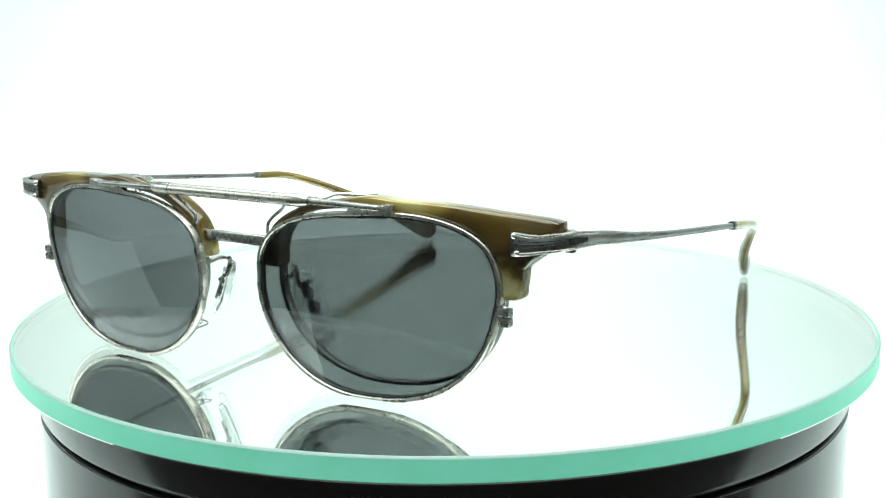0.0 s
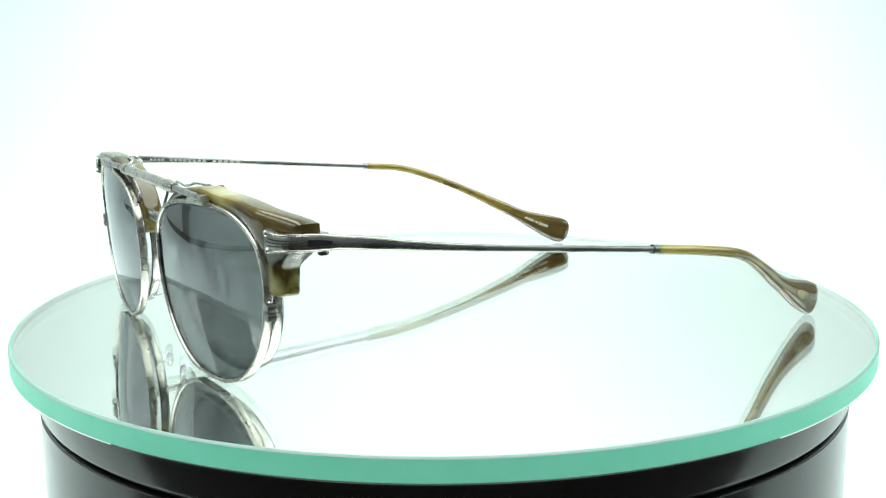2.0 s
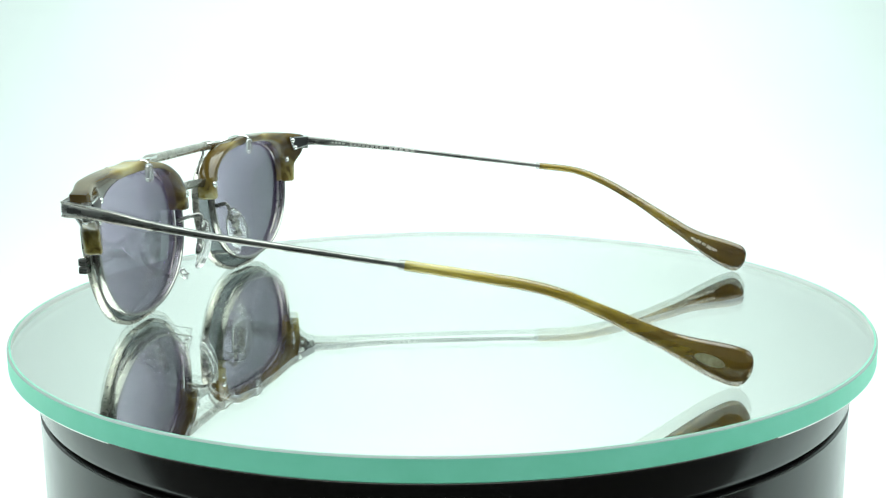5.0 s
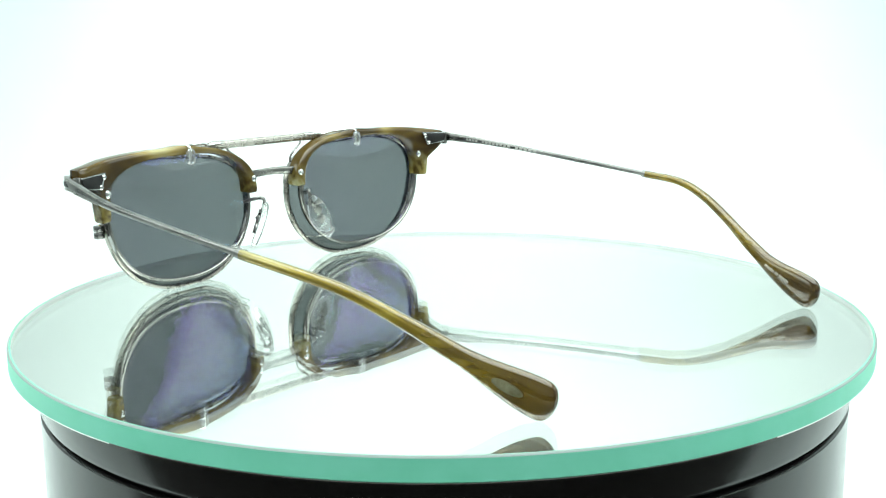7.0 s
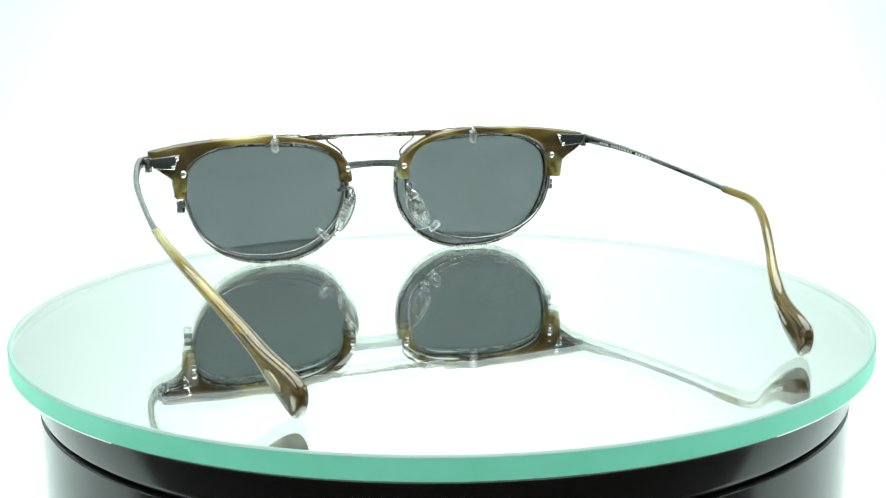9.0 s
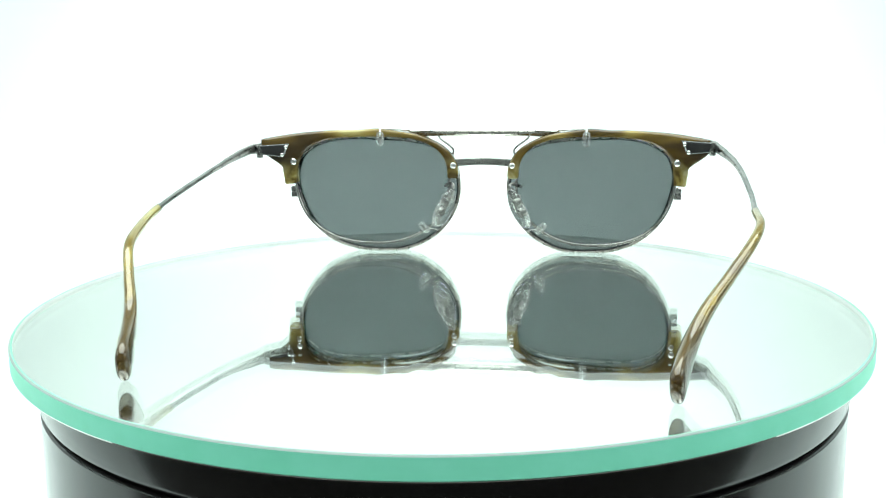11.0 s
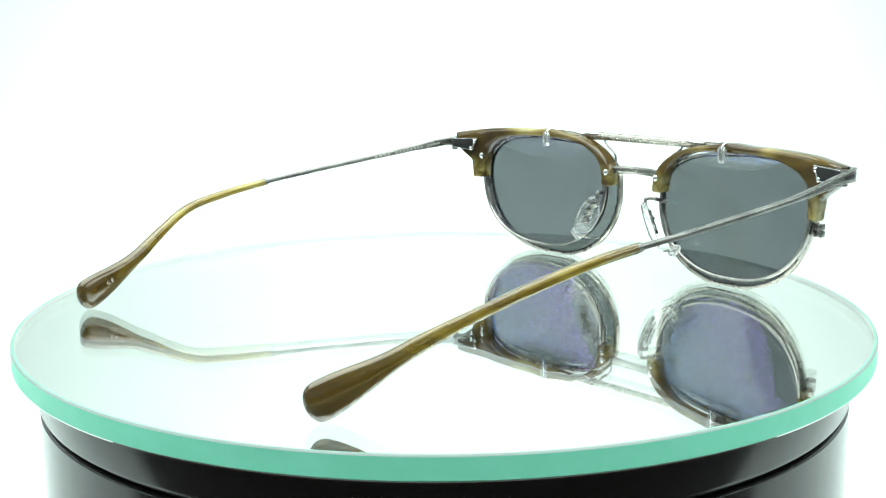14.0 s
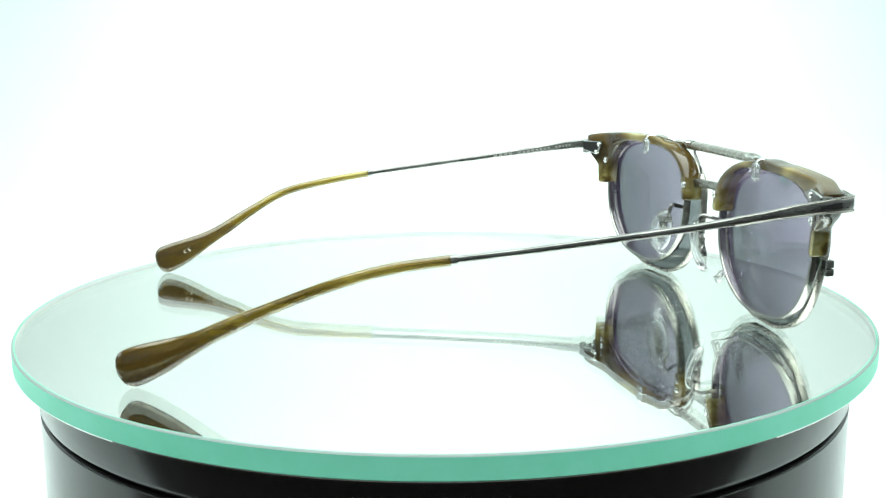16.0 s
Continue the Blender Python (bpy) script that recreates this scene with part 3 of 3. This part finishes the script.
    vs = [bm.verts.new(q + out * (w + 0.00016) + t * (0.0031 * math.cos(f)) + up * (0.0010 * math.sin(f))) for f in [2 * math.pi * k / 24 for k in range(24)]]
    low = [bm.verts.new(v.co - out * 0.0004) for v in vs]
    bm.faces.new(vs)
    for k in range(24):
        bm.faces.new((vs[k], low[k], low[(k + 1) % 24], vs[(k + 1) % 24]))
    part("oval_mark", bm, metal("worn_silver_foil", (0.20, 0.17, 0.09), (0.46, 0.42, 0.28), 0.35, 900.0, (1, 1, 1)), tip, "worn oval silver mark")


def make_glasses():
    g = tagged(new("eyeglasses"), "olive tortoiseshell browline eyeglasses with antique silver temples, standing open", "eyeglasses")
    for sign in (1, -1):
        part("eyewire", rim_ring(lens_point, back_y, -0.0020, 0.0010, 0.00045, 0.0003, sign), EYEWIRE, g, "thin antique silver metal eyewire")
        lens = part("lens", lens_mesh(lens_point, back_y, -0.0024, 0.0012, -0.0001, sign), CLEAR_LENS, g, "clear coated lens")
        lens.visible_shadow = False
        brow = part("browline", brow_mesh(sign), ACETATE, g, "polished olive tortoiseshell acetate browline")
        # screws on the back of the browline
        for x, z, r in ((8.8, 26.4, 0.85), (56.9, 27.7, 0.95)):
            bm = bmesh.new()
            screw_head(bm, (sign * x * MM, back_y(x * MM, z * MM) + 0.0001, z * MM), (0, 1, 0), r * MM, 0.0004)
            part("screw", bm, STEEL, brow)
        zc = 0.0310 if sign > 0 else 0.0322
        # hinge leaf with two screws at the back of the end piece
        bm = bmesh.new()
        tri = [(0.0577, zc + 0.0022), (0.0594, zc - 0.0018), (0.0652, zc - 0.0010), (0.0660, zc + 0.0018)]
        prism(bm, [(sign * a, b) for a, b in tri], lambda x, z: back_y(0.060, z) + 0.0001 + 0.0030 * smooth(0.0555, 0.067, abs(x)), lambda x, z: back_y(0.060, z) + 0.0008 + 0.0030 * smooth(0.0555, 0.067, abs(x)), 0.0001)
        hinge = part("hinge", bm, STEEL, g, "dark metal hinge leaf with thin bright edges")
        bm = bmesh.new()
        tri = [(0.0582, zc + 0.00195), (0.0598, zc - 0.0015), (0.0652, zc - 0.0008), (0.0660, zc + 0.0016)]
        prism(bm, [(sign * a, b) for a, b in tri], lambda x, z: back_y(0.060, z) + 0.0005 + 0.0030 * smooth(0.0555, 0.067, abs(x)), lambda x, z: back_y(0.060, z) + 0.00095 + 0.0030 * smooth(0.0555, 0.067, abs(x)), 0.00008)
        part("inlay", bm, RECESS, hinge, "blackened inner face")
        for x, dz in ((0.0586, 1.2), (0.0598, -1.1)):
            bm = bmesh.new()
            screw_head(bm, (sign * x, back_y(0.060, zc) + 0.00095 + 0.0030 * smooth(0.0555, 0.067, x), zc + dz * MM), (0, 1, 0), 0.0006, 0.0004)
            part("screw", bm, STEEL, hinge)
        bm = bmesh.new()
        lathe(bm, [(0, -0.0019), (0.0009, -0.0019), (0.0010, -0.0017), (0.0010, 0.0017), (0.0009, 0.0019), (0, 0.0019)], 14)
        bmesh.ops.translate(bm, verts=bm.verts, vec=(sign * 0.0664, 0.0024, zc))
        part("hinge_barrel", bm, PEWTER, hinge)
        # nose pad on its arm
        px, py, pz = sign * PAD[0], PAD[1], PAD[2]
        wire = spline([(sign * 0.0114, back_y(0.01, 0.02) - 0.0018, 0.0200), (sign * 0.0102, -0.0016, 0.0210), (sign * 0.0088, -0.0002, 0.0212), (sign * 0.0085, 0.0006, 0.0202), (sign * 0.0097, 0.0006, 0.0172), (sign * 0.0117, 0.0008, 0.0160)], 8)
        bm = bmesh.new()
        sweep(bm, wire, lambda u: (0.00055, 0.00045), False, 8)
        arm = part("pad_arm", bm, PEWTER, g, "thin bent metal nose pad arm")
        turn = Matrix.Translation((px, py, pz)) @ Matrix.Rotation(sign * radians(-25), 4, "Y") @ Matrix.Rotation(sign * radians(-42), 4, "Z")
        bm = bmesh.new()
        bmesh.ops.create_uvsphere(bm, u_segments=32, v_segments=18, radius=1.0)
        for v in bm.verts:
            x, y, z = v.co
            x = math.copysign(abs(x) ** 0.6, x)
            dish = 0.0005 * max(0.0, 1 - (y * y + z * z) * 1.5)      # a shallow hollow in both faces
            v.co = turn @ Vector((x * (0.00125 - dish) + 0.0005 * sign * z * z, y * (0.0030 - 0.0004 * z), z * 0.0064))
        part("nose_pad", bm, SILICONE, arm, "clear silicone nose pad")
        # peanut-shaped metal core that the arm holds
        bm = bmesh.new()
        sweep(bm, [Vector((sign * 0.0011, 0, 0.0028 - 0.0056 * k / 14)) for k in range(15)], lambda u: (0.0007, 0.0004 + 0.0009 * abs(math.sin(math.pi * (0.08 + 1.84 * u)))), False, 12, 2.2, (1, 0, 0))
        bmesh.ops.transform(bm, matrix=turn, verts=bm.verts)
        part("pad_core", bm, PEWTER, arm, "dark peanut-shaped metal pad core")
        bm = bmesh.new()
        box(bm, (-0.0005, -0.0016, -0.00045), (0.0005, 0.0016, 0.00045), 0.0002)
        bmesh.ops.transform(bm, matrix=turn @ Matrix.Translation((sign * 0.0013, 0, 0.0034)), verts=bm.verts)
        part("pad_box", bm, PEWTER, arm, "dark metal cross bar of the pad")
        make_temple(g, TEMPLE_LEFT if sign > 0 else TEMPLE_RIGHT, sign)
    # bridge
    bm = bmesh.new()
    path = [Vector((x, -0.0058 - 0.0012 * (1 - (x / 0.0095) ** 2), 0.0267 + 0.0005 * (1 - (x / 0.0095) ** 2))) for x in [-0.0105 + 0.021 * k / 24 for k in range(25)]]
    sweep(bm, path, lambda u: (0.00105 + 0.00025 * abs(2 * u - 1) ** 3, 0.00070), False, 12, 4.0)
    bridge = part("bridge", bm, BRIDGE, g, "patterned antique silver bridge bar")
    # engraved zigzag on the front of the bridge
    bm = bmesh.new()
    for k in range(14):
        x = -0.0052 + 0.0104 * k / 13
        y = -0.0058 - 0.0012 * (1 - (x / 0.0095) ** 2) - 0.00071
        flat_bar(bm, (x, y, 0.0267 + 0.0005 * (1 - (x / 0.0095) ** 2)), (0.6, 0, 1 if k % 2 else -1), (1, 0, -0.6 if k % 2 else 0.6), 0.0013, 0.00010, 0.00006)
    part("engraving", bm, RECESS, bridge, "fine dark zigzag engraving")
    return g


PAD = (0.0109, 0.0018, 0.0142)


def loop_sleeve(centre, along, across, half_run, radius):
    """A clear plastic loop round a hook: a tube bent into a long ring."""
    bm = bmesh.new()
    path = []
    for k in range(24):
        f = 2 * math.pi * (k + 0.5) / 24
        path.append(centre + across * (radius * math.cos(f)) + along * (radius * math.sin(f) + math.copysign(half_run, math.sin(f))))
    sweep(bm, path, lambda u: (0.00062, 0.00040), True, 10, 2.4, (0, 1, 0))
    return bm


def make_clip():
    c = tagged(new("clip_on_sunglasses"), "silver metal clip-on with dark grey-green lenses hooked onto the eyeglasses", "clip-on sunglasses")
    for sign in (1, -1):
        rim = part("rim", rim_ring(clip_point, clip_y, 0.0, 0.0009, 0.00042, -0.00042, sign), SILVER, c, "brushed silver metal rim")
        lens = part("sun_lens", lens_mesh(clip_point, clip_y, -0.0004, 0.0009, -0.0012, sign), DARK_LENS, c, "dark grey-green tinted sun lens")
        part("lens_edge", rim_ring(clip_point, clip_y, 0.0, 0.00055, 0.00022, -0.00104, sign), LENS_EDGE, lens, "dark ground edge of the sun lens")
        lens.visible_shadow = False
        # closing block on the outer side of the rim
        bm = bmesh.new()
        box(bm, (0.0564, -0.0049, 0.0165), (0.0586, -0.0031, 0.0181), 0.0003)
        box(bm, (0.0564, -0.0049, 0.0182), (0.0586, -0.0031, 0.0198), 0.0003)
        box(bm, (0.0567, -0.0045, 0.0178), (0.0581, -0.0035, 0.0186))
        for v in bm.verts:
            v.co.x *= sign
        block = part("closing_block", bm, PEWTER, c, "small two-part metal closing block")
        bm = bmesh.new()
        screw_head(bm, (sign * 0.0575, -0.0040, 0.0198), (0, 0, 1), 0.0005, 0.0003)
        part("screw", bm, STEEL, block)
        # flat foot of the top bar, soldered on the rim
        bm = bmesh.new()
        prism(bm, [(0.0275, 0.0340), (0.0380, 0.0344), (0.0378, 0.0364), (0.0362, 0.0364), (0.0345, 0.0357), (0.0285, 0.0352)], lambda x, z: -0.0089, lambda x, z: -0.0074, 0.0003)
        for v in bm.verts:
            v.co.x *= sign
        part("bar_foot", bm, SILVER, c, "polished silver foot soldered to the rim")
        # sleeve and rod on each side of the top bar
        bm = bmesh.new()
        end = Vector((sign * 0.0368, -0.0083, 0.0356))
        mid = Vector((sign * 0.0190, -0.0084, 0.0358))
        sweep(bm, [mid.lerp(end, k / 8) for k in range(9)], lambda u: ((0.00068 - 0.0001 * u) * (0.55 if u > 0.95 else 1), 0.00075 * (0.6 if u > 0.95 else 1)), False, 12, 2.4)
        part("rod", bm, PEWTER, c)
        bm = bmesh.new()
        a, b = Vector((sign * 0.0147, -0.0085, 0.0358)), Vector((sign * 0.0196, -0.0084, 0.0358))
        sweep(bm, [a, a.lerp(b, 0.1), a.lerp(b, 0.7), b], lambda u: (0.00125 if u < 0.9 else 0.0009,) * 2, False, 16)
        part("sleeve", bm, SILVER, c, "silver hinge sleeve with a fine dark joint")
        # thin bent wire between bar and rim
        wire = spline([(sign * 0.0138, -0.0083, 0.0350), (sign * 0.0129, -0.0080, 0.0338), (sign * 0.0104, -0.0078, 0.0320), (sign * 0.0092, -0.0078, 0.0306), (sign * 0.0094, -0.0083, 0.0290)], 8)
        bm = bmesh.new()
        sweep(bm, wire, lambda u: (0.00032, 0.00032), False, 8)
        part("bent_wire", bm, PEWTER, c, "thin dark bent wire")
        # stepped spring wire over the browline, and the clear sleeve of its hook
        x1 = 0.0306 * sign
        by = back_y(0.0306, 0.0345)
        wire = spline([(sign * 0.0150, -0.0082, 0.0364), (sign * 0.0165, -0.0068, 0.0365), (sign * 0.0215, -0.0066, 0.0363), (sign * 0.0235, -0.0052, 0.0369),
                       (sign * 0.0285, -0.0048, 0.0371), (x1, by - 0.0012, 0.0372), (x1, by + 0.0004, 0.0369), (x1, by + 0.0009, 0.0356), (x1, by + 0.0009, 0.0333)], 7)
        bm = bmesh.new()
        sweep(bm, wire, lambda u: (0.0003, 0.0003), False, 8)
        spring = part("spring_wire", bm, STEEL, c, "thin bright stepped spring wire")
        bm = loop_sleeve(Vector((x1, by + 0.0009, 0.0344)), Vector((0, 0, 1)), Vector((1, 0, 0)), 0.0010, 0.0008)
        part("hook_sleeve", bm, SLEEVE, spring, "clear plastic hook sleeve")
        # lower hook by the nose
        lx, lz = 0.0175, 0.0079
        ly = back_y(lx, lz)
        xr, zr = clip_point(radians(222), -0.0006)
        wire = spline([(sign * xr, clip_y(xr, zr) + 0.0006, zr), (sign * (xr + 0.0004), ly - 0.0030, zr + 0.0001), (sign * (xr + 0.0008), ly + 0.0006, zr + 0.0004), (sign * lx, ly + 0.0010, lz), (sign * (lx + 0.0012), ly + 0.0009, lz + 0.0010)], 8)
        bm = bmesh.new()
        sweep(bm, wire, lambda u: (0.0002, 0.0002), False, 8)
        low = part("lower_hook", bm, EYEWIRE, c, "small grey wire hook")
        bm = loop_sleeve(Vector((sign * lx, ly + 0.0010, lz)), Vector((sign * 0.74, 0, 0.67)), Vector((-sign * 0.67, 0, 0.74)), 0.0010, 0.0007)
        part("hook_sleeve", bm, SLEEVE, low, "clear plastic hook sleeve")
    bm = bmesh.new()
    path = [Vector((-0.0147 + 0.0294 * k / 12, -0.0085, 0.0358)) for k in range(13)]
    sweep(bm, path, lambda u: (0.00115, 0.00115), False, 16)
    part("top_bar", bm, SILVER, c, "brushed silver round top bar")
    return c


make_place()
make_specks()
turntable = make_turntable()
plate = make_plate()
glasses = make_glasses()
clip = make_clip()


def motions():
    """Everything on the turntable turns with it."""
    times = [0.5 * k for k in range(33)]
    for thing in (plate, turntable):
        walk(thing, [(t, pose(0, 0, 0, 0, 0, turn_at(t))) for t in times])
    for thing in (glasses, clip):
        rows = []
        for t in times:
            at = Matrix.Rotation(radians(turn_at(t)), 3, "Z") @ FOOT
            rows.append((t, pose(at.x, at.y, at.z, 0, 0, turn_at(t) + HEADING)))
        walk(thing, rows)


motions()
